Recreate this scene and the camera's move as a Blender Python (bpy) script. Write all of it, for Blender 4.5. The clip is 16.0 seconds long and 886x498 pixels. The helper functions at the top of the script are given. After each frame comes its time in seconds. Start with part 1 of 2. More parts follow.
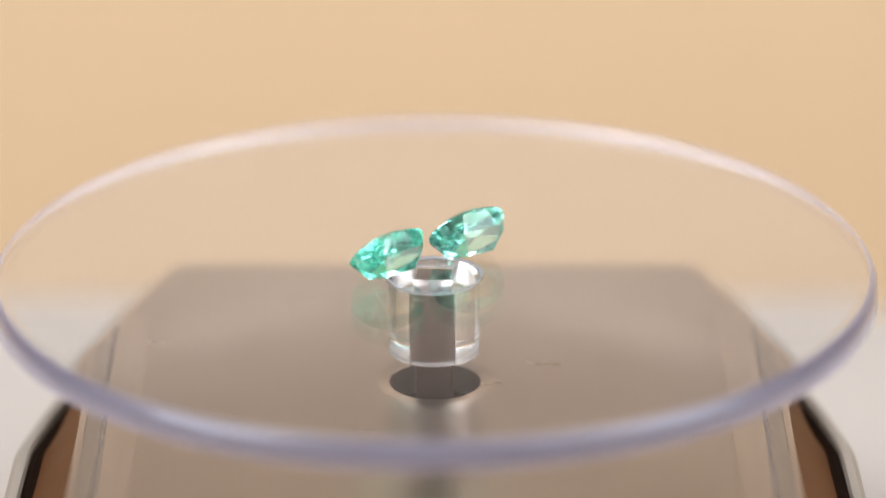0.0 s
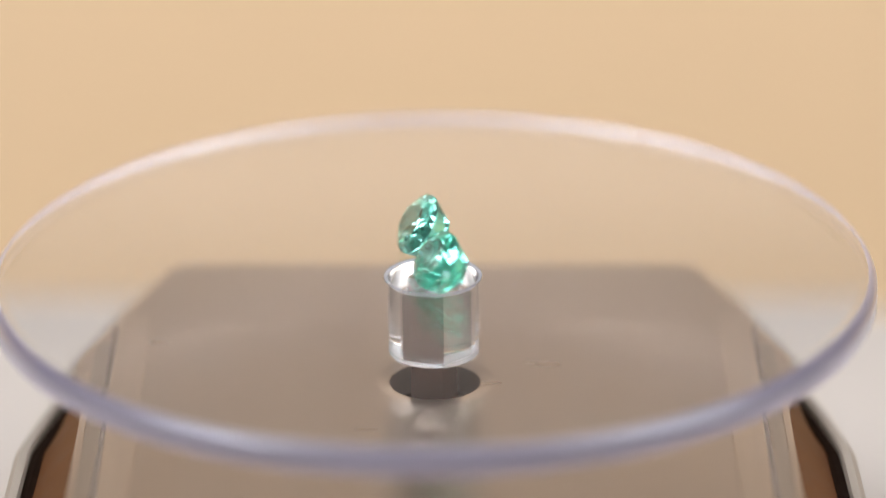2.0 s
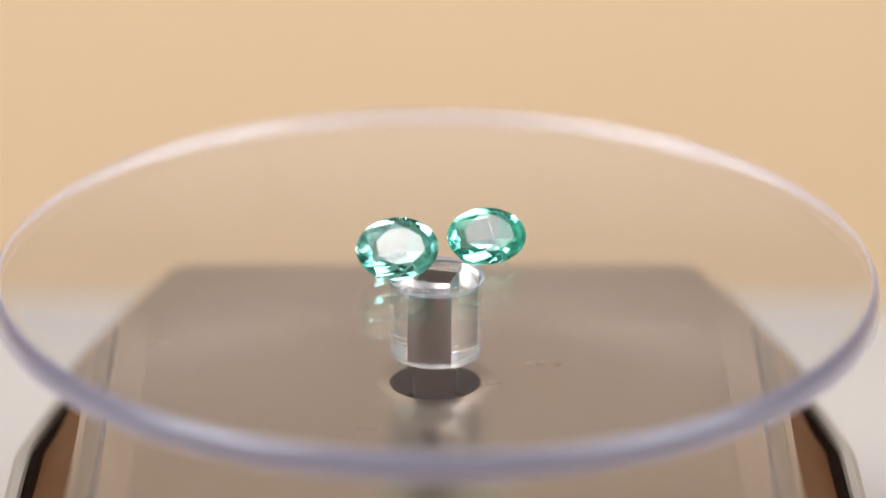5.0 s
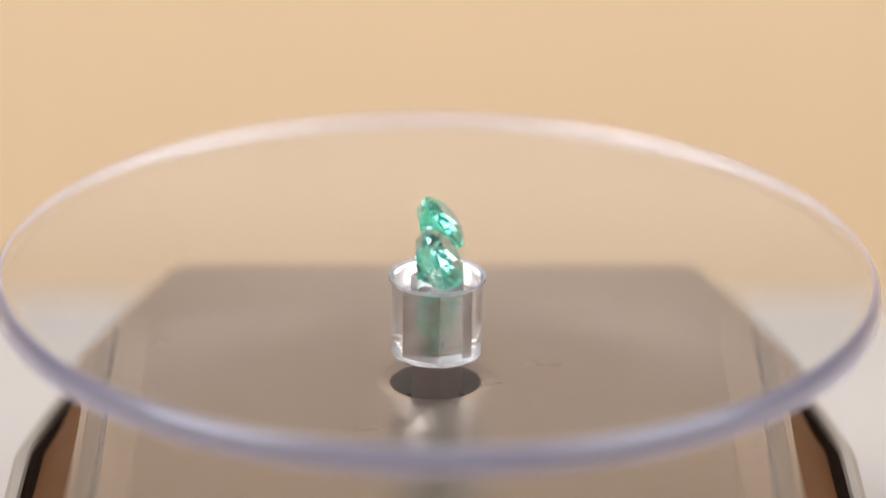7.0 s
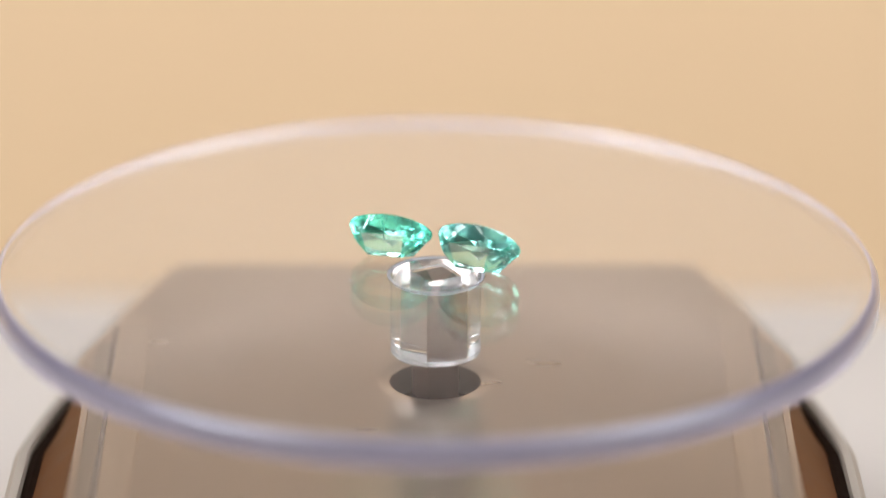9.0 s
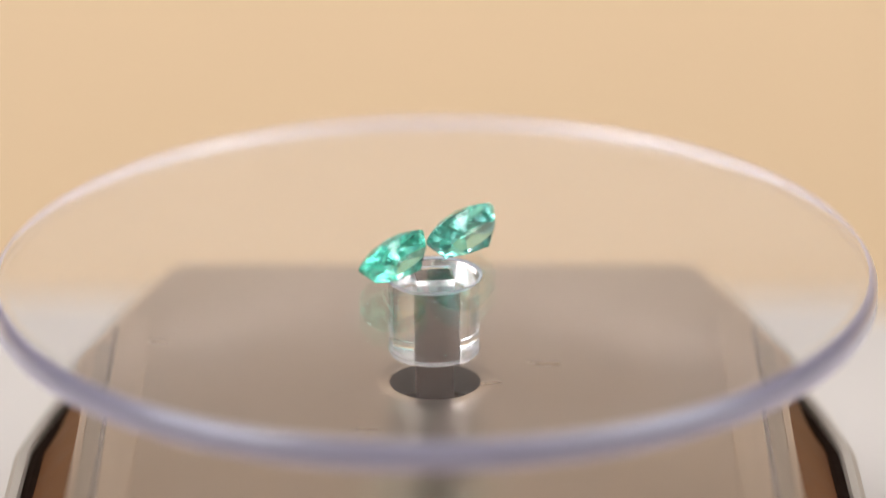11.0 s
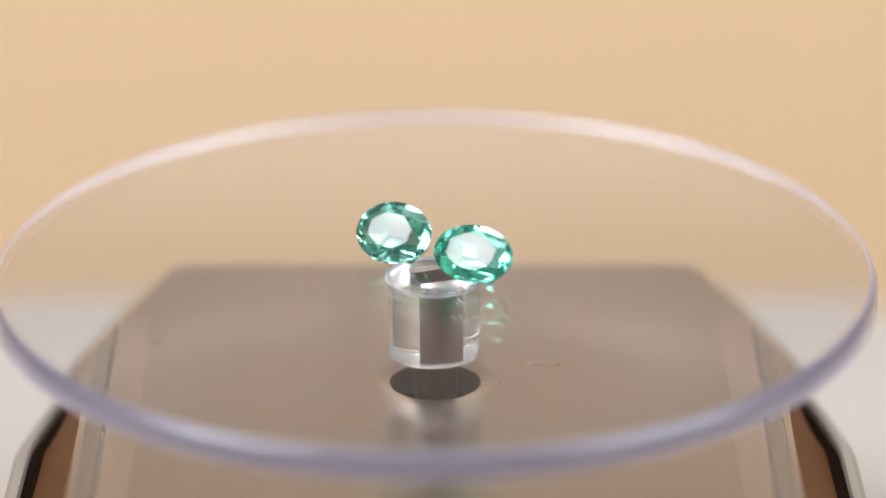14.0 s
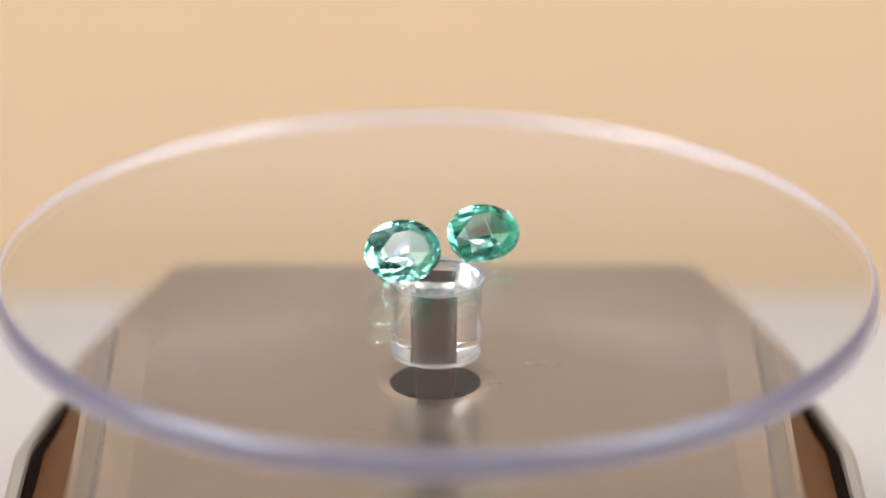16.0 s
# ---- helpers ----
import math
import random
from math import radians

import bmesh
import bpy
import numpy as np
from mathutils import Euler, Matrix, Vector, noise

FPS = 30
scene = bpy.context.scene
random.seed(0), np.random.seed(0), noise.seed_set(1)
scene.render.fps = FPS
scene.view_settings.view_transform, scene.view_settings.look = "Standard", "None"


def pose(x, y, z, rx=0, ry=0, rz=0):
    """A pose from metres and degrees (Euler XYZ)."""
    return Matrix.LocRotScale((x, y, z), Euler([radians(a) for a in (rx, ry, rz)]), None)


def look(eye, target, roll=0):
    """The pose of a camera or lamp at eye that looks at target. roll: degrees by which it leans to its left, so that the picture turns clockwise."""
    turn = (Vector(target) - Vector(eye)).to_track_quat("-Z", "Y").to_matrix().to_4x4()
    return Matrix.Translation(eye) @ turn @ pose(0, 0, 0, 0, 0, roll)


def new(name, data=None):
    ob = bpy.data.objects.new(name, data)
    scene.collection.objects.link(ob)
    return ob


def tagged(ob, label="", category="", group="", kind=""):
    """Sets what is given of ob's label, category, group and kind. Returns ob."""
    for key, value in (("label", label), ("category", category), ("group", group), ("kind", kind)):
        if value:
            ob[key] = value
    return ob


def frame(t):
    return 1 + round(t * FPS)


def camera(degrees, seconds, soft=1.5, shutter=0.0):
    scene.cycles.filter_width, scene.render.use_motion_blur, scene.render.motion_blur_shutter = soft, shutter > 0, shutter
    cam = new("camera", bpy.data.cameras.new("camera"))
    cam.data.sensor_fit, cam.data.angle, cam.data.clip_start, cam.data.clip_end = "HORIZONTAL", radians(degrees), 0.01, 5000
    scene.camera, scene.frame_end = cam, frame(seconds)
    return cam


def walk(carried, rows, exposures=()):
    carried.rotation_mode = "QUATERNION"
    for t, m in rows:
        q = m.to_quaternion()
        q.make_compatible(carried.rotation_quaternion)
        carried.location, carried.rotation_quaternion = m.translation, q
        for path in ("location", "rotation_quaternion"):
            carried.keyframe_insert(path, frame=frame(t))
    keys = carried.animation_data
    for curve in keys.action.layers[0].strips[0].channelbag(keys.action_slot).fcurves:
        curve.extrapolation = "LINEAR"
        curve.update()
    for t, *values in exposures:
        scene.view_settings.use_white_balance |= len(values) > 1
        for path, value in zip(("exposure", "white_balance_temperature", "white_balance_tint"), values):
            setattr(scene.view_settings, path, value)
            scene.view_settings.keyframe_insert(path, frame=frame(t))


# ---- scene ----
SECONDS = 16.0
U = 5.27e-5                      # metres per small unit in which the gems were laid out
MM = 0.001

# ---- camera: a long lens on a stand, about 0.43 m from the stones ----
cam = camera(10.92, SECONDS, soft=1.6)
CAM_ELEV = radians(21.9)
CAM_DIST = 8200 * U
AIM = Vector((0, 0, 0)) + Vector((14 * U, 0, 31 * U / math.cos(CAM_ELEV)))
EYE = AIM + Vector((0, -math.cos(CAM_ELEV), math.sin(CAM_ELEV))) * CAM_DIST
cam.data.dof.use_dof = True
cam.data.dof.focus_distance = CAM_DIST
cam.data.dof.aperture_fstop = 8.0
VIEW = look(EYE, AIM)
walk(cam, [(0.0, VIEW), (SECONDS, VIEW)],
     exposures=[(0.0, -0.08), (1.5, -0.06), (2.0, -0.11), (2.5, -0.14), (3.0, -0.08), (3.5, -0.1), (4.2, -0.11), (6.5, -0.07),
                (7.0, -0.08), (7.5, -0.14), (8.0, -0.175), (8.5, -0.12), (9.0, -0.07), (12.5, -0.08),
                (13.2, -0.14), (13.7, -0.08), (14.2, -0.1), (15.0, -0.11), (16.0, -0.05)])

# ---- light: two cool lamps at the sides, added fill lamps overhead and in front, a plain room ----
world = bpy.data.worlds.new("room_light")
world.use_nodes = True
scene.world = world
world.node_tree.nodes["Background"].inputs[0].default_value = (1.0, 0.93, 0.85, 1)
world.node_tree.nodes["Background"].inputs[1].default_value = 0.25


def area_lamp(name, eye, target, size_x, size_y, watts, colour):
    data = bpy.data.lights.new(name, "AREA")
    data.shape, data.size, data.size_y, data.energy, data.color = "RECTANGLE", size_x, size_y, watts, colour
    ob = new(name, data)
    ob.matrix_world = look(eye, target)
    return ob


area_lamp("side_lamp", (-0.45, -0.19, 0.42), (0, 0, 0), 0.32, 0.34, 4.2, (0.88, 0.92, 1.0))
area_lamp("side_lamp", (0.48, -0.19, 0.40), (0, 0, 0), 0.36, 0.48, 3.6, (0.89, 0.93, 1.0))
# Added fills, no real softboxes: one for the stones, two for the backdrop.
area_lamp("overhead_fill_lamp", (0.0, 0.15, 0.75), (0, 0.05, 0), 0.5, 0.4, 1.3, (1.0, 0.97, 0.95))
area_lamp("front_fill_lamp", (-0.72, -0.66, 0.92), (0, 0.3, -0.1), 0.5, 0.5, 6.5, (1.0, 0.97, 0.95))
area_lamp("front_fill_lamp", (0.72, -0.66, 0.92), (0, 0.3, -0.1), 0.5, 0.5, 6.5, (1.0, 0.97, 0.95))


# ---- materials ----
def material(name):
    m = bpy.data.materials.new(name)
    m.use_nodes = True
    return m, m.node_tree.nodes, m.node_tree.links, m.node_tree.nodes["Principled BSDF"]


def surface(name, colour, rough, metal=0.0, grain=400.0, vary=0.06, bump=0.02, stretch=(1, 1, 1), blotch=25.0, coat=0.0, spec=0.5):
    """A painted, moulded or brushed surface with blotches and a fine grain."""
    m, nodes, links, bsdf = material(name)
    where = nodes.new("ShaderNodeTexCoord")
    mapping = nodes.new("ShaderNodeMapping")
    mapping.inputs["Scale"].default_value = stretch
    links.new(where.outputs["Object"], mapping.inputs["Vector"])
    big, fine = nodes.new("ShaderNodeTexNoise"), nodes.new("ShaderNodeTexNoise")
    big.inputs["Scale"].default_value, big.inputs["Detail"].default_value = blotch, 4
    fine.inputs["Scale"].default_value, fine.inputs["Detail"].default_value = grain, 3
    links.new(where.outputs["Object"], big.inputs["Vector"])
    links.new(mapping.outputs["Vector"], fine.inputs["Vector"])
    both = nodes.new("ShaderNodeMath")
    both.operation = "ADD"
    links.new(big.outputs["Fac"], both.inputs[0])
    links.new(fine.outputs["Fac"], both.inputs[1])
    ramp = nodes.new("ShaderNodeMapRange")
    ramp.inputs["From Min"].default_value, ramp.inputs["From Max"].default_value = 0.6, 1.4
    ramp.inputs["To Min"].default_value, ramp.inputs["To Max"].default_value = 1 - vary, 1 + vary
    links.new(both.outputs[0], ramp.inputs["Value"])
    tint = nodes.new("ShaderNodeVectorMath")
    tint.operation = "SCALE"
    tint.inputs[0].default_value = colour
    links.new(ramp.outputs["Result"], tint.inputs["Scale"])
    links.new(tint.outputs["Vector"], bsdf.inputs["Base Color"])
    gloss = nodes.new("ShaderNodeMapRange")
    gloss.inputs["To Min"].default_value, gloss.inputs["To Max"].default_value = rough * 0.85, min(1, rough * 1.15)
    links.new(fine.outputs["Fac"], gloss.inputs["Value"])
    links.new(gloss.outputs["Result"], bsdf.inputs["Roughness"])
    bsdf.inputs["Metallic"].default_value = metal
    bsdf.inputs["Coat Weight"].default_value = coat
    bsdf.inputs["Specular IOR Level"].default_value = spec
    if bump:
        relief = nodes.new("ShaderNodeBump")
        relief.inputs["Strength"].default_value, relief.inputs["Distance"].default_value = bump, 0.0005
        links.new(fine.outputs["Fac"], relief.inputs["Height"])
        links.new(relief.outputs["Normal"], bsdf.inputs["Normal"])
    return m


def clear(name, colour, ior, rough=0.0, cloud=0.0, cloud_colour=(1, 1, 1), bump=0.0):
    """Clear plastic or stone; cloud is the share of veils and inclusions that scatter light."""
    m, nodes, links, bsdf = material(name)
    bsdf.inputs["Base Color"].default_value = (*colour, 1)
    bsdf.inputs["Transmission Weight"].default_value = 1.0
    bsdf.inputs["IOR"].default_value = ior
    bsdf.inputs["Roughness"].default_value = rough
    where = nodes.new("ShaderNodeTexCoord")
    if cloud:
        veil = nodes.new("ShaderNodeTexNoise")
        veil.inputs["Scale"].default_value, veil.inputs["Detail"].default_value = 480, 5
        links.new(where.outputs["Object"], veil.inputs["Vector"])
        share = nodes.new("ShaderNodeMapRange")
        share.inputs["From Min"].default_value, share.inputs["From Max"].default_value = 0.42, 0.62
        share.inputs["To Max"].default_value = cloud
        links.new(veil.outputs["Fac"], share.inputs["Value"])
        milk, through_milk, front = nodes.new("ShaderNodeBsdfTranslucent"), nodes.new("ShaderNodeMixShader"), nodes.new("ShaderNodeBsdfDiffuse")
        milk.inputs["Color"].default_value = front.inputs["Color"].default_value = (*cloud_colour, 1)
        through_milk.inputs["Fac"].default_value = 0.3
        links.new(milk.outputs["BSDF"], through_milk.inputs[1])
        links.new(front.outputs["BSDF"], through_milk.inputs[2])
        mix = nodes.new("ShaderNodeMixShader")
        links.new(share.outputs["Result"], mix.inputs["Fac"])
        links.new(bsdf.outputs["BSDF"], mix.inputs[1])
        links.new(through_milk.outputs["Shader"], mix.inputs[2])
        links.new(mix.outputs["Shader"], nodes["Material Output"].inputs["Surface"])
    if bump:
        fine = nodes.new("ShaderNodeTexNoise")
        fine.inputs["Scale"].default_value = 260
        links.new(where.outputs["Object"], fine.inputs["Vector"])
        relief = nodes.new("ShaderNodeBump")
        relief.inputs["Strength"].default_value, relief.inputs["Distance"].default_value = bump, 0.0003
        links.new(fine.outputs["Fac"], relief.inputs["Height"])
        links.new(relief.outputs["Normal"], bsdf.inputs["Normal"])
    return m


ACRYLIC = clear("clear_acrylic", (0.997, 0.997, 1.0), 1.49)
ACRYLIC.node_tree.nodes["Principled BSDF"].inputs["Specular IOR Level"].default_value = 0.25
SATIN_EDGE = clear("satin_lavender_edge", (0.80, 0.72, 0.95), 1.49, rough=0.34)
SATIN_EDGE.node_tree.nodes["Principled BSDF"].inputs["Transmission Weight"].default_value = 0.82
SATIN_EDGE.node_tree.nodes["Principled BSDF"].inputs["Coat Weight"].default_value = 1.0
SATIN_EDGE.node_tree.nodes["Principled BSDF"].inputs["Coat IOR"].default_value = 1.55
SATIN_EDGE.node_tree.nodes["Principled BSDF"].inputs["Coat Roughness"].default_value = 0.14
MOULDED = clear("satin_clear_moulding", (0.36, 0.37, 0.425), 1.49, rough=0.4)
MOULDED.node_tree.nodes["Principled BSDF"].inputs["Transmission Weight"].default_value = 0.35
FOOT = clear("satin_clear_foot", (0.88, 0.88, 0.92), 1.49, rough=0.34)
FOOT.node_tree.nodes["Principled BSDF"].inputs["Transmission Weight"].default_value = 0.96
EMERALD_PALE = clear("pale_cloudy_emerald", (0.34, 0.99, 0.87), 1.58, cloud=0.38, cloud_colour=(0.28, 0.95, 0.76))
EMERALD_DEEP = clear("mint_cloudy_emerald", (0.19, 0.975, 0.77), 1.58, cloud=0.66, cloud_colour=(0.24, 0.95, 0.72))
CROWN_PALE = clear("pale_clear_emerald", (0.40, 0.99, 0.88), 1.58, cloud=0.05, cloud_colour=(0.20, 0.92, 0.72))
CROWN_DEEP = clear("mint_clear_emerald", (0.26, 0.985, 0.80), 1.58, cloud=0.08, cloud_colour=(0.11, 0.87, 0.62))
# Paler tint stands in for the short light path through these facets.
EMERALD_WINDOW = clear("near_colourless_emerald_window", (0.84, 0.975, 0.935), 1.58)
PLATE = surface("brushed_taupe_metal", (0.60, 0.50, 0.405), 0.29, metal=1.0, grain=200, vary=0.02, bump=0, stretch=(0.3, 1, 1))
STRIP = surface("satin_champagne_trim", (0.66, 0.55, 0.44), 0.30, metal=1.0, grain=900, vary=0.06, bump=0.03, stretch=(1, 0.05, 1))
GREY_STRIP = surface("brushed_grey_trim", (0.50, 0.43, 0.355), 0.34, metal=1.0, grain=900, vary=0.06, bump=0.03, stretch=(1, 0.05, 1))
GROOVE = surface("dull_brown_groove", (0.12, 0.09, 0.07), 0.6)
BROWN = surface("brown_panel", (0.085, 0.032, 0.011), 0.5, grain=300, vary=0.25, bump=0.03, spec=0.1)
BLACK = surface("black_brown_rubber_seam", (0.010, 0.005, 0.003), 0.8, spec=0.03)
CREAM = surface("cream_moulded_plastic", (0.25, 0.215, 0.18), 0.45, vary=0.04)
SPINDLE = surface("matt_dark_brown_plastic", (0.026, 0.012, 0.008), 0.95, spec=0.0)
DARK = surface("dark_brown_plastic", (0.030, 0.014, 0.009), 0.7, vary=0.1, spec=0.05)
WHITE = surface("white_tabletop", (0.48, 0.435, 0.395), 0.5, grain=200, vary=0.02, blotch=6)
BEIGE = surface("beige_board_paint", (0.84, 0.592, 0.348), 0.9, grain=150, vary=0.03, blotch=5, bump=0.05)
# Tones of the unseen walls and floor, set for reflections in disc and stones.
SIDE = surface("grey_room_paint", (0.16, 0.15, 0.145), 0.9, grain=60, vary=0.04, blotch=2)
TAUPE = surface("taupe_room_paint", (0.32, 0.28, 0.25), 0.9, grain=60, vary=0.04, blotch=2)
DIM = surface("unseen_dim_room_tone", (0.05, 0.045, 0.042), 0.9, grain=60, vary=0.04, blotch=2)
CEILING = surface("white_ceiling_paint", (0.82, 0.81, 0.80), 0.9, grain=60, vary=0.02, blotch=2)
REFLECTOR = surface("pale_reflector_paint", (0.84, 0.72, 0.60), 0.9, grain=60, vary=0.03, blotch=2)


# ---- mesh helpers ----
def finish(name, bm, mat, parent=None, label="", smooth_below=35):
    bmesh.ops.recalc_face_normals(bm, faces=bm.faces)
    limit = radians(smooth_below)
    for face in bm.faces:
        face.smooth = smooth_below > 0 and abs(face.normal.z) < 0.999
    for edge in bm.edges:
        edge.smooth = len(edge.link_faces) == 2 and edge.calc_face_angle(0) < limit
    data = bpy.data.meshes.new(name)
    bm.to_mesh(data)
    bm.free()
    data.materials.append(mat)
    ob = new(name, data)
    if parent:
        ob.parent = parent
    if label:
        tagged(ob, label)
    return ob


def part(name, bm, mat, parent, label=""):
    return finish(name, bm, mat, parent, label)


def box_bm(lo, hi, bevel=0.0):
    bm = bmesh.new()
    bmesh.ops.create_cube(bm, size=1)
    for v in bm.verts:
        v.co = [lo[i] + (v.co[i] + 0.5) * (hi[i] - lo[i]) for i in range(3)]
    if bevel:
        bmesh.ops.bevel(bm, geom=bm.edges[:], offset=bevel, segments=2, affect="EDGES", profile=0.5)
    return bm


def rings_bm(rings, closed=False, cap_first=False, cap_last=False):
    """Skins a list of rings of equally many points."""
    bm = bmesh.new()
    loops = [[bm.verts.new(p) for p in ring] for ring in rings]
    n = len(loops[0])
    pairs = list(zip(loops, loops[1:])) + ([(loops[-1], loops[0])] if closed else [])
    for a, b in pairs:
        for i in range(n):
            j = (i + 1) % n
            bm.faces.new((a[i], a[j], b[j], b[i]))
    if cap_first:
        bm.faces.new(loops[0])
    if cap_last:
        bm.faces.new(loops[-1])
    return bm


def circle(r, z, n=128):
    return [(r * math.cos(2 * math.pi * i / n), r * math.sin(2 * math.pi * i / n), z) for i in range(n)]


def squared(h, z, n=128):
    """A square of half side h, cut by the same angles as circle()."""
    out = []
    for i in range(n):
        a = 2 * math.pi * i / n
        k = h / max(abs(math.cos(a)), abs(math.sin(a)))
        out.append((k * math.cos(a), k * math.sin(a), z))
    return out


# ---- the room: table, backdrop, an added reflector board, unseen walls ----
Z_PLATE = -13.3 * MM
Z_TABLE = -46 * MM
table = tagged(new("table"), "matte white table under the display turntable", "table")
table.location = (0, -0.4, -0.8)
part("tabletop", box_bm((-0.75, -0.15, 0.77 + Z_TABLE), (0.75, 0.503, 0.8 + Z_TABLE), 0.004), WHITE, table)
for x in (-0.70, 0.70):
    for y in (-0.10, 0.455):
        part("leg", box_bm((x - 0.025, y - 0.025, 0.0), (x + 0.025, y + 0.025, 0.77 + Z_TABLE), 0.003), WHITE, table)
tagged(finish("backdrop", box_bm((-1.2, 0.30, -0.8), (1.2, 0.32, 0.03), 0.004), BEIGE), "plain beige board standing behind the table", "backdrop", kind="structure")
# Unseen walls close the room; the dark ones stand in for dim surroundings.
tagged(finish("wall_north", box_bm((-1.3, 0.75, -0.8), (1.3, 0.85, 1.0)), TAUPE), "plain unseen taupe wall, toned for its reflection in the disc", "wall", kind="structure")
# Added board: the far half of the disc mirrors it; its top spares the hole.
tagged(finish("reflector_board", box_bm((-1.2, 0.70, -0.8), (1.2, 0.72, 0.284), 0.004), REFLECTOR), "unseen pale board, added to brighten the disc by its reflection", "backdrop", kind="structure")
tagged(finish("wall_west", box_bm((-1.30, -1.6, -0.8), (-1.2, 0.75, 1.0)), SIDE), "plain unseen grey wall, darkened for contrast in the stones", "wall", kind="structure")
tagged(finish("wall_east", box_bm((1.2, -1.6, -0.8), (1.30, 0.75, 1.0)), SIDE), "plain unseen grey wall, darkened for contrast in the stones", "wall", kind="structure")
tagged(finish("wall_south", box_bm((-1.3, -1.7, -0.8), (1.3, -1.6, 1.0)), DIM), "plain unseen wall, darkened to stand in for a dim room", "wall", kind="structure")
tagged(finish("ceiling", box_bm((-1.3, -1.7, 1.0), (1.3, 0.85, 1.1)), CEILING), "plain painted ceiling", "ceiling", kind="structure")
tagged(finish("floor", box_bm((-1.3, -1.7, -0.9), (1.3, 0.85, -0.8)), DIM), "plain unseen floor, darkened to stand in for a dim room", "floor", kind="structure")

# ---- the turntable's base ----
TOP = [(26.1, 29.2), (30.2, 17.0), (34.3, 4.4), (33.3, 0.4), (33.3, -29.0), (27.0, -35.0)]
SEAM = [(27.6, 37.0), (33.9, 18.0), (36.5, 8.0), (38.3, -0.4), (38.6, -12.0), (38.4, -33.0), (31.0, -41.0)]


def mirrored(side):
    return side + [(-x, y) for x, y in reversed(side)]


def polar(side, n, grow=0.0):
    """The outline given by one side of it, cut by n equal angles, in metres."""
    pts = [Vector(p) for p in mirrored(side)]
    out = []
    for i in range(n):
        a = 2 * math.pi * i / n
        way = Vector((math.cos(a), math.sin(a)))
        best = None
        for p, q in zip(pts, pts[1:] + pts[:1]):
            e = q - p
            den = way.x * e.y - way.y * e.x
            if abs(den) < 1e-9:
                continue
            s = (p.x * e.y - p.y * e.x) / den
            k = (p.x * way.y - p.y * way.x) / den
            if s > 0 and -1e-6 <= k <= 1 + 1e-6:
                best = s if best is None else max(best, s)
        out.append((best + grow) * MM)
    # slightly eased corners
    eased = [(out[i - 1] + 2 * out[i] + out[(i + 1) % n]) / 4 for i in range(n)]
    return eased


N = 256


def outline(side, z, grow=0.0):
    return [(r * math.cos(2 * math.pi * i / N), r * math.sin(2 * math.pi * i / N), z)
            for i, r in enumerate(polar(side, N, grow))]


def turntable_body():
    base = tagged(new("display_turntable"), "taupe metal-topped display turntable with clear acrylic disc", "turntable")
    base.location = (0, 0, Z_TABLE)
    up = -Z_TABLE

    def lift(ring):
        return [(x, y, z + up) for x, y, z in ring]
    z = Z_PLATE
    part("top_plate", rings_bm([lift(r) for r in (
        circle(4.25 * MM, z - 3.0 * MM, N), circle(4.3 * MM, z - 0.16 * MM, N), circle(5.6 * MM, z, N),
        outline(TOP, z, -0.5), outline(TOP, z - 0.15 * MM, -0.12), outline(TOP, z - 0.5 * MM), outline(TOP, z - 1.6 * MM))]),
        PLATE, base, "brushed taupe metal top plate with a round hole")
    part("hole_well", rings_bm([lift(circle(4.25 * MM, z - 2.9 * MM, 64)), lift(circle(4.25 * MM, z - 7 * MM, 64))], cap_last=True),
         DARK, base, "dark well round the spindle")
    for s in (-1, 1):
        def band(name, x0, x1, back, low, high, mat, label, bevel=0.0):
            a, b = sorted((s * x0 * MM, s * x1 * MM))
            part(name, box_bm((a, -33 * MM, z + up + low * MM), (b, back * MM, z + up + high * MM), bevel), mat, base, label)
        band("trim_strip", 27.5, 30.6, 15.8, 0.01, 0.22, STRIP, "pale champagne trim strip", 0.1 * MM)
        band("groove", 30.6, 31.05, 13.0, 0.004, 0.02, GROOVE, "thin brown groove")
        band("grey_strip", 31.05, 32.5, 8.5, 0.008, 0.14, GREY_STRIP, "brushed grey strip beside the groove", 0.06 * MM)
        band("edge_bead", 32.55, 33.15, 1.5, 0.01, 0.18, STRIP, "narrow pale edge bead", 0.08 * MM)
    part("side_panel", rings_bm([lift(outline(TOP, z - 1.2 * MM, -0.1)), lift(outline(SEAM, -18.8 * MM, -1.3))]), BROWN, base, "dark brown sloping side panel")
    part("seam", rings_bm([lift(outline(SEAM, -18.9 * MM, -1.5)), lift(outline(SEAM, -18.6 * MM, -0.7)), lift(outline(SEAM, -19.0 * MM, 0.1))]), BLACK, base, "thin black seam")
    part("body", rings_bm([lift(r) for r in (
        outline(SEAM, -19.1 * MM, -0.1), outline(SEAM, -18.3 * MM, 0.15), outline(SEAM, -18.3 * MM, 0.9), outline(SEAM, -19.0 * MM, 1.5),
        outline(SEAM, -30 * MM, 2.2), outline(SEAM, Z_TABLE, 2.6))], cap_last=True), CREAM, base, "cream plastic lower body")
    return base


turntable = turntable_body()

# ---- the clear disc with its moulded post and the dark spindle in it ----
R_DISC, T_DISC = 41.4 * MM, 2.65 * MM
R_POST, Z_POST = 4.25 * MM, -10.5 * MM


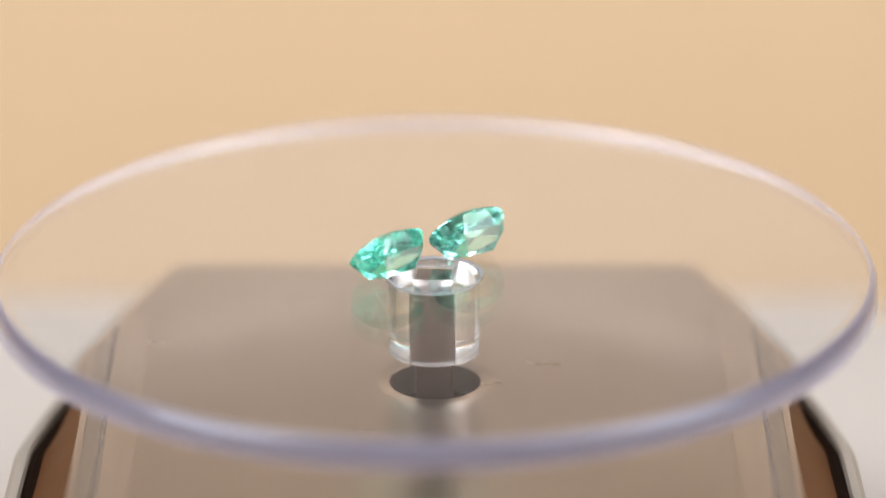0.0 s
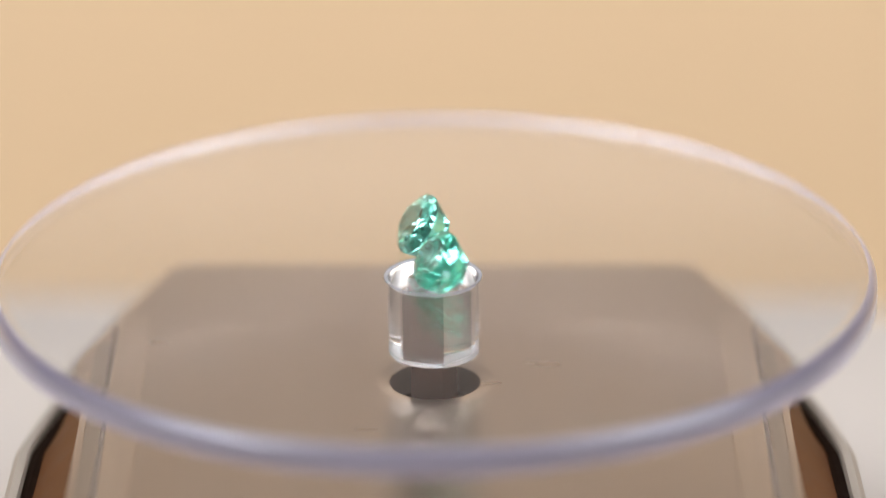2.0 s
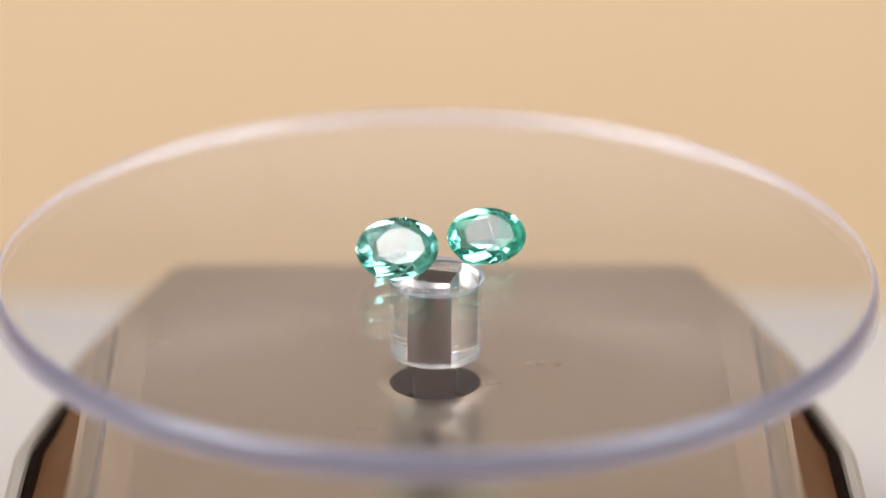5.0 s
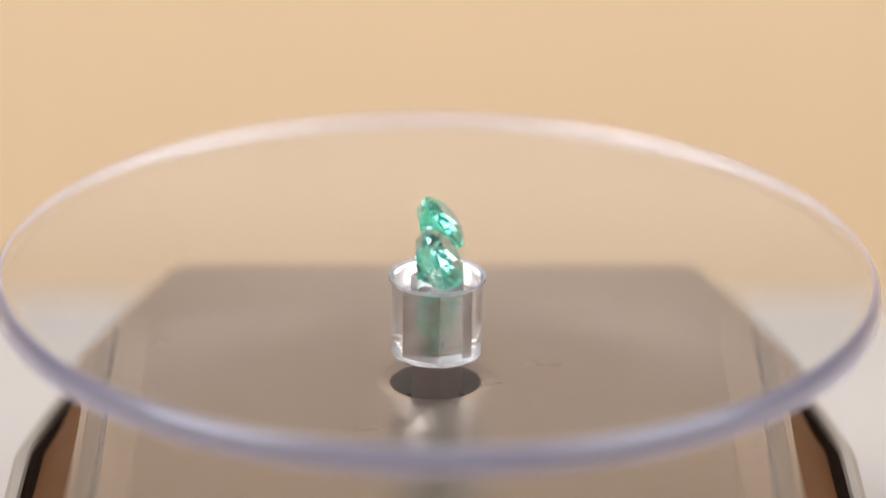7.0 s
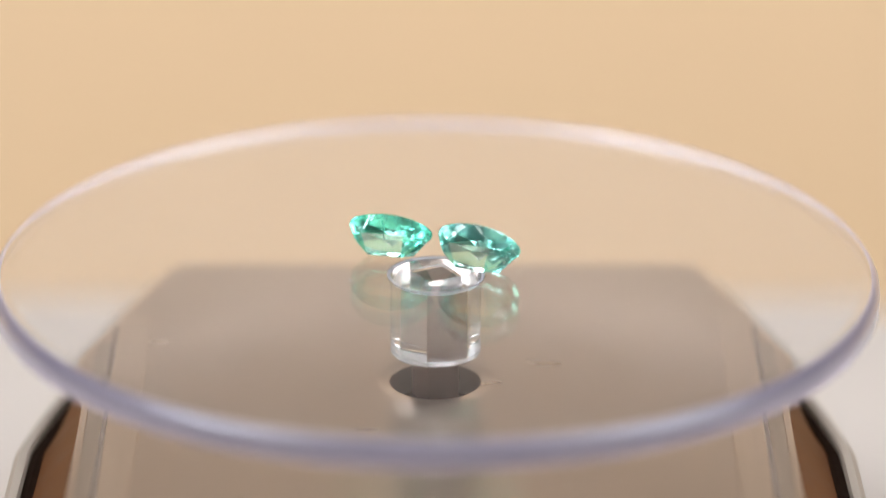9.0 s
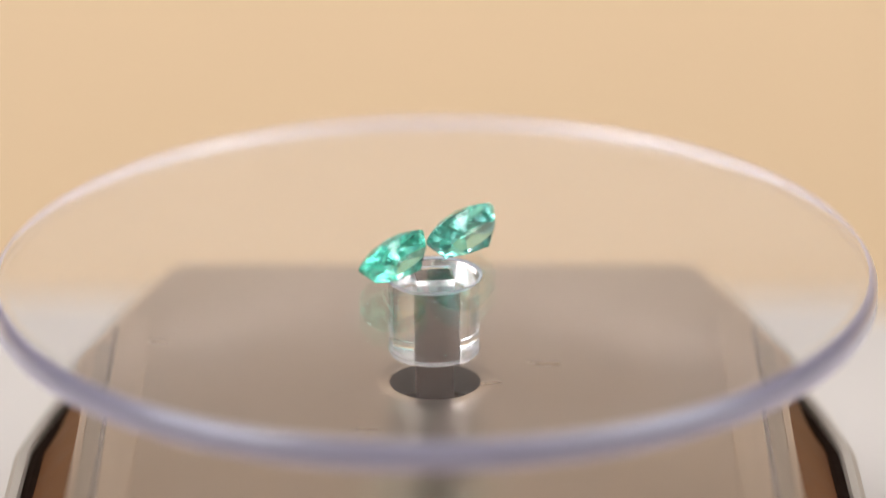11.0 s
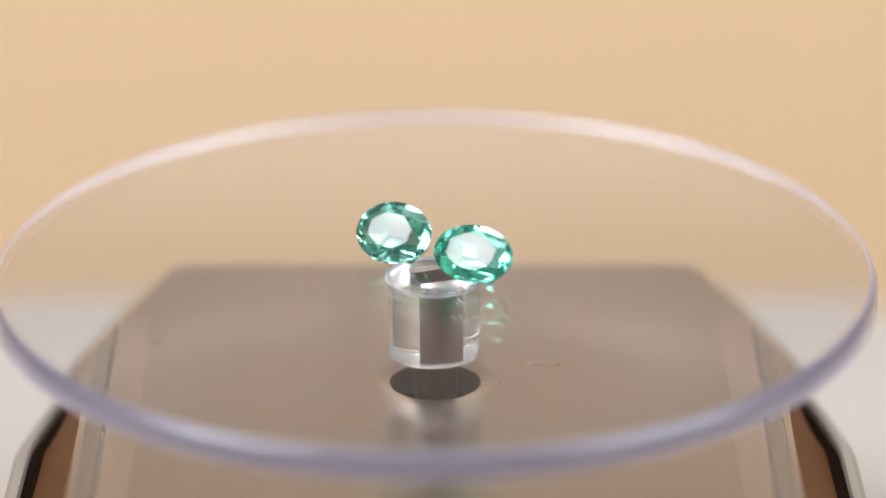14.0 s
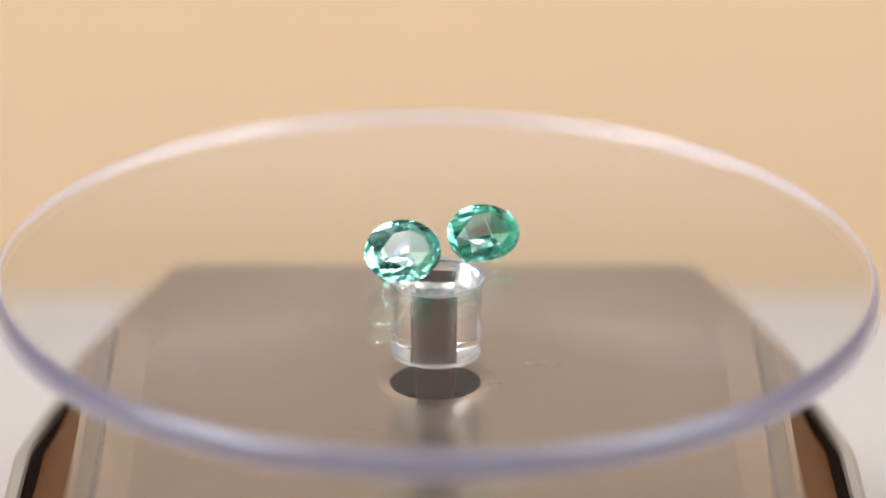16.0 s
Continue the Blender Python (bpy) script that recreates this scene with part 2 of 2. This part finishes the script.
def turning_disc():
    profile = [(0.6 * MM, 0.0), (6 * MM, 0.0), (R_DISC - 1.6 * MM, 0.0)]
    for k in range(1, 8):
        a = k / 8 * math.pi / 2
        profile.append((R_DISC - 1.05 * MM + 1.05 * MM * math.sin(a), -1.05 * MM + 1.05 * MM * math.cos(a)))
    profile += [(R_DISC, -1.05 * MM), (R_DISC, -T_DISC + 0.3 * MM), (R_DISC - 0.1 * MM, -T_DISC + 0.1 * MM), (R_DISC - 0.3 * MM, -T_DISC)]
    flare = 0.45 * MM
    for k in range(7):
        a = k / 6 * math.pi / 2
        profile.append((R_POST + flare * (1 - math.sin(a)), -T_DISC - flare * (1 - math.cos(a))))
    profile += [(R_POST, -T_DISC - flare - 0.08 * MM), (R_POST, -6 * MM), (R_POST, Z_POST + 0.74 * MM), (R_POST - 0.07 * MM, Z_POST + 0.70 * MM), (R_POST - 0.07 * MM, Z_POST + 0.64 * MM), (R_POST + 0.03 * MM, Z_POST + 0.56 * MM)]
    for k in range(1, 8):
        a = k / 7 * math.pi / 2
        profile.append((R_POST + 0.03 * MM - 0.42 * MM * (1 - math.cos(a)), Z_POST + 0.42 * MM * (1 - math.sin(a))))
    rings = [circle(r, z) for r, z in profile]
    half = 1.78 * MM
    rings += [squared(half, Z_POST), squared(half, -2.3 * MM)]
    bm = rings_bm(rings, cap_first=True, cap_last=True)
    disc = finish("disc", bm, ACRYLIC, turntable, "round clear acrylic disc on a short clear post", smooth_below=40)
    disc.visible_shadow = False
    disc.data.materials.append(SATIN_EDGE)
    disc.data.materials.append(MOULDED)
    disc.data.materials.append(FOOT)
    for face in disc.data.polygons:
        if math.hypot(face.center.x, face.center.y) > R_DISC - 0.9 * MM:
            face.material_index = 1
        elif -T_DISC - flare < face.center.z < -T_DISC - 0.01 * MM and math.hypot(face.center.x, face.center.y) > R_POST:
            face.material_index = 2
        elif face.center.z < Z_POST + 0.02 * MM:
            face.material_index = 3
    side = half - 0.12 * MM
    part("spindle", box_bm((-side, -side, -15 * MM), (side, side, -2.5 * MM), 0.1 * MM), SPINDLE, disc, "dark brown square drive spindle")
    x, y = 8.8 * MM * math.cos(radians(85)), 8.8 * MM * math.sin(radians(85))
    part("scratch", box_bm((x - 0.5 * MM, y - 0.03 * MM, 0.004 * MM), (x + 0.5 * MM, y + 0.03 * MM, 0.012 * MM)), SATIN_EDGE, disc, "fine pale scratch")
    return disc


disc = turning_disc()


# ---- the two stones ----
def oval_stone(name, a, b, crown, pavilion, table, mat, crown_mat, keel, wide, seed):
    """An oval stone with a long axis x and its table towards +z: a brilliant crown over a pavilion of flat mains that meet in a keel.
    Half axes and heights in metres; keel is half the keel's length and wide half the long mains' width, as shares of a."""
    rnd = random.Random(seed)
    bm = bmesh.new()

    def ring(n, share, z, shift=0.0, jitter=0.0):
        out = []
        for i in range(n):
            t = 2 * math.pi * (i + shift) / n
            k = share * (1 + rnd.uniform(-jitter, jitter))
            out.append(bm.verts.new((a * k * math.cos(t), b * k * math.sin(t), z)))
        return out
    n = 8
    top = ring(n, table, crown, 0.5, 0.015)
    mid = ring(n, (1 + table) / 2 + 0.03, crown * 0.58, 0.0, 0.01)
    upper_fine = ring(4 * n, 1.0, 0.025 * b)
    lower_fine = ring(4 * n, 1.0, -0.025 * b)
    upper = upper_fine[::2]
    belly = []
    for sx, sy, far in ((1, 1, 1), (1, 1, 0), (-1, 1, 0), (-1, 1, 1), (-1, -1, 1), (-1, -1, 0), (1, -1, 0), (1, -1, 1)):
        x, y, z = (0.79, 0.20, 0.48) if far else (wide, 0.715, 0.56)
        belly.append(bm.verts.new((sx * x * a, sy * y * b, -z * pavilion)))
    belly_at = [math.atan2(v.co.y / b, v.co.x / a) for v in belly]
    tips = [bm.verts.new((keel * a, 0, -pavilion)), bm.verts.new((-keel * a, 0, -pavilion))]
    bm.faces.new(top)
    for i in range(n):
        j = (i + 1) % n
        # top i lies between mid i and mid i + 1; upper 2i lies at mid i
        bm.faces.new((top[i - 1], top[i], mid[i]))
        bm.faces.new((mid[i], top[i], mid[j], upper[2 * i + 1]))
        for k in (-2, -1, 0, 1):
            bm.faces.new((mid[i], upper_fine[4 * i + k], upper_fine[(4 * i + k + 1) % (4 * n)]))
    for i in range(4 * n):
        j = (i + 1) % (4 * n)
        bm.faces.new((upper_fine[i], upper_fine[j], lower_fine[j], lower_fine[i]))
    # break facets between the girdle and the mains: each girdle edge goes to the nearest corner of the mains
    def nearest(angle):
        return min(range(n), key=lambda q: abs((angle - belly_at[q] + math.pi) % (2 * math.pi) - math.pi))
    owner = [nearest(2 * math.pi * (i + 0.5) / (4 * n)) for i in range(4 * n)]
    for i in range(4 * n):
        bm.faces.new((belly[owner[i]], lower_fine[i], lower_fine[(i + 1) % (4 * n)]))
        if owner[i] != owner[i - 1]:
            bm.faces.new((belly[owner[i - 1]], lower_fine[i], belly[owner[i]]))
    # the mains: two long ones, four corner ones and two at the ends
    for q0, q1, tip in ((0, 1, 0), (7, 0, 0), (6, 7, 0), (2, 3, 1), (3, 4, 1), (4, 5, 1)):
        bm.faces.new((belly[q0], belly[q1], tips[tip]))
    mains = [bm.faces.new((belly[1], belly[2], tips[1], tips[0])), bm.faces.new((belly[5], belly[6], tips[0], tips[1]))]
    bmesh.ops.triangulate(bm, faces=[f for f in bm.faces if len(f.verts) == 4 and f not in mains])
    stone = finish(name, bm, mat, smooth_below=7)
    stone.data.materials.append(EMERALD_WINDOW)
    stone.data.materials.append(crown_mat)
    for face in stone.data.polygons:
        # Table and long mains: short light path put into a paler tint.
        if face.center.z > crown * 0.95 or (len(face.vertices) == 4 and face.center.z < -0.5 * pavilion):
            face.material_index = 1
        elif face.center.z > 0.03 * b:
            face.material_index = 2
    return stone


def resting(stone, x, y, tilt, facing, spin):
    """The pose of a stone on the disc: its table leans by tilt towards -y, turned by facing; lowest point on the disc."""
    turn = (pose(0, 0, 0, 0, 0, facing) @ pose(0, 0, 0, tilt, 0, 0) @ pose(0, 0, 0, 0, 0, spin)).to_3x3()
    low = min((turn @ v.co).z for v in stone.data.vertices)
    return Matrix.Translation((x, y, -low + 0.02 * MM)) @ turn.to_4x4()


stone_a = tagged(oval_stone("emerald", 77 * U, 56.5 * U, 16 * U, 58 * U, 0.60, EMERALD_PALE, CROWN_PALE, 0.34, 0.50, 3),
                 "pale mint-green oval faceted emerald lying tilted on the disc", "gemstone", "pair of emeralds")
stone_b = tagged(oval_stone("emerald", 77 * U, 53 * U, 14 * U, 54 * U, 0.64, EMERALD_DEEP, CROWN_DEEP, 0.40, 0.52, 8),
                 "deeper mint-green oval faceted emerald with cloudy veils", "gemstone", "pair of emeralds")
VEIL = surface("pale_healed_crack", (0.80, 0.92, 0.86), 0.5)
SPECK = surface("dark_mineral_speck", (0.02, 0.03, 0.025), 0.5)
part("inclusion", box_bm((8 * U, -16 * U, 1 * U), (8.8 * U, 21 * U, 6 * U)), VEIL, stone_b, "pale healed crack under the table")
for x, y, size in ((-8, 41, 3.0), (-14, 39, 2.0), (5, 43, 1.8)):
    part("inclusion", box_bm(((x - size) * U, (y - size * 0.6) * U, 3 * U), ((x + size) * U, (y + size * 0.6) * U, 5.5 * U), 0.8 * U), SPECK, stone_a, "dark mineral speck near the rim")
REST_A = resting(stone_a, -78 * U, -11 * U, 53, 0, 0)
REST_B = resting(stone_b, 92 * U, -12 * U, 49, 6, -3)

# ---- the turning ----
PERIOD, T_FRONT = 10.68, 4.33


def turned(t):
    """Where the disc stands at t seconds: it turns a little off its centre and with a slight lean."""
    return pose(0, 0, 0, 0, 0, 360 * (t - T_FRONT) / PERIOD) @ pose(0, -4 * U, 0, 0, 0, -7) @ pose(0, 0, 0, 0.72, 0, 7)


def motions():
    times = [k * 0.25 for k in range(int(SECONDS * 4) + 1)]
    walk(disc, [(t, pose(0, 0, -Z_TABLE) @ turned(t) @ pose(0, 0, 0, 0, 0, -38)) for t in times])
    walk(stone_a, [(t, turned(t) @ REST_A) for t in times])
    walk(stone_b, [(t, turned(t) @ REST_B) for t in times])


motions()
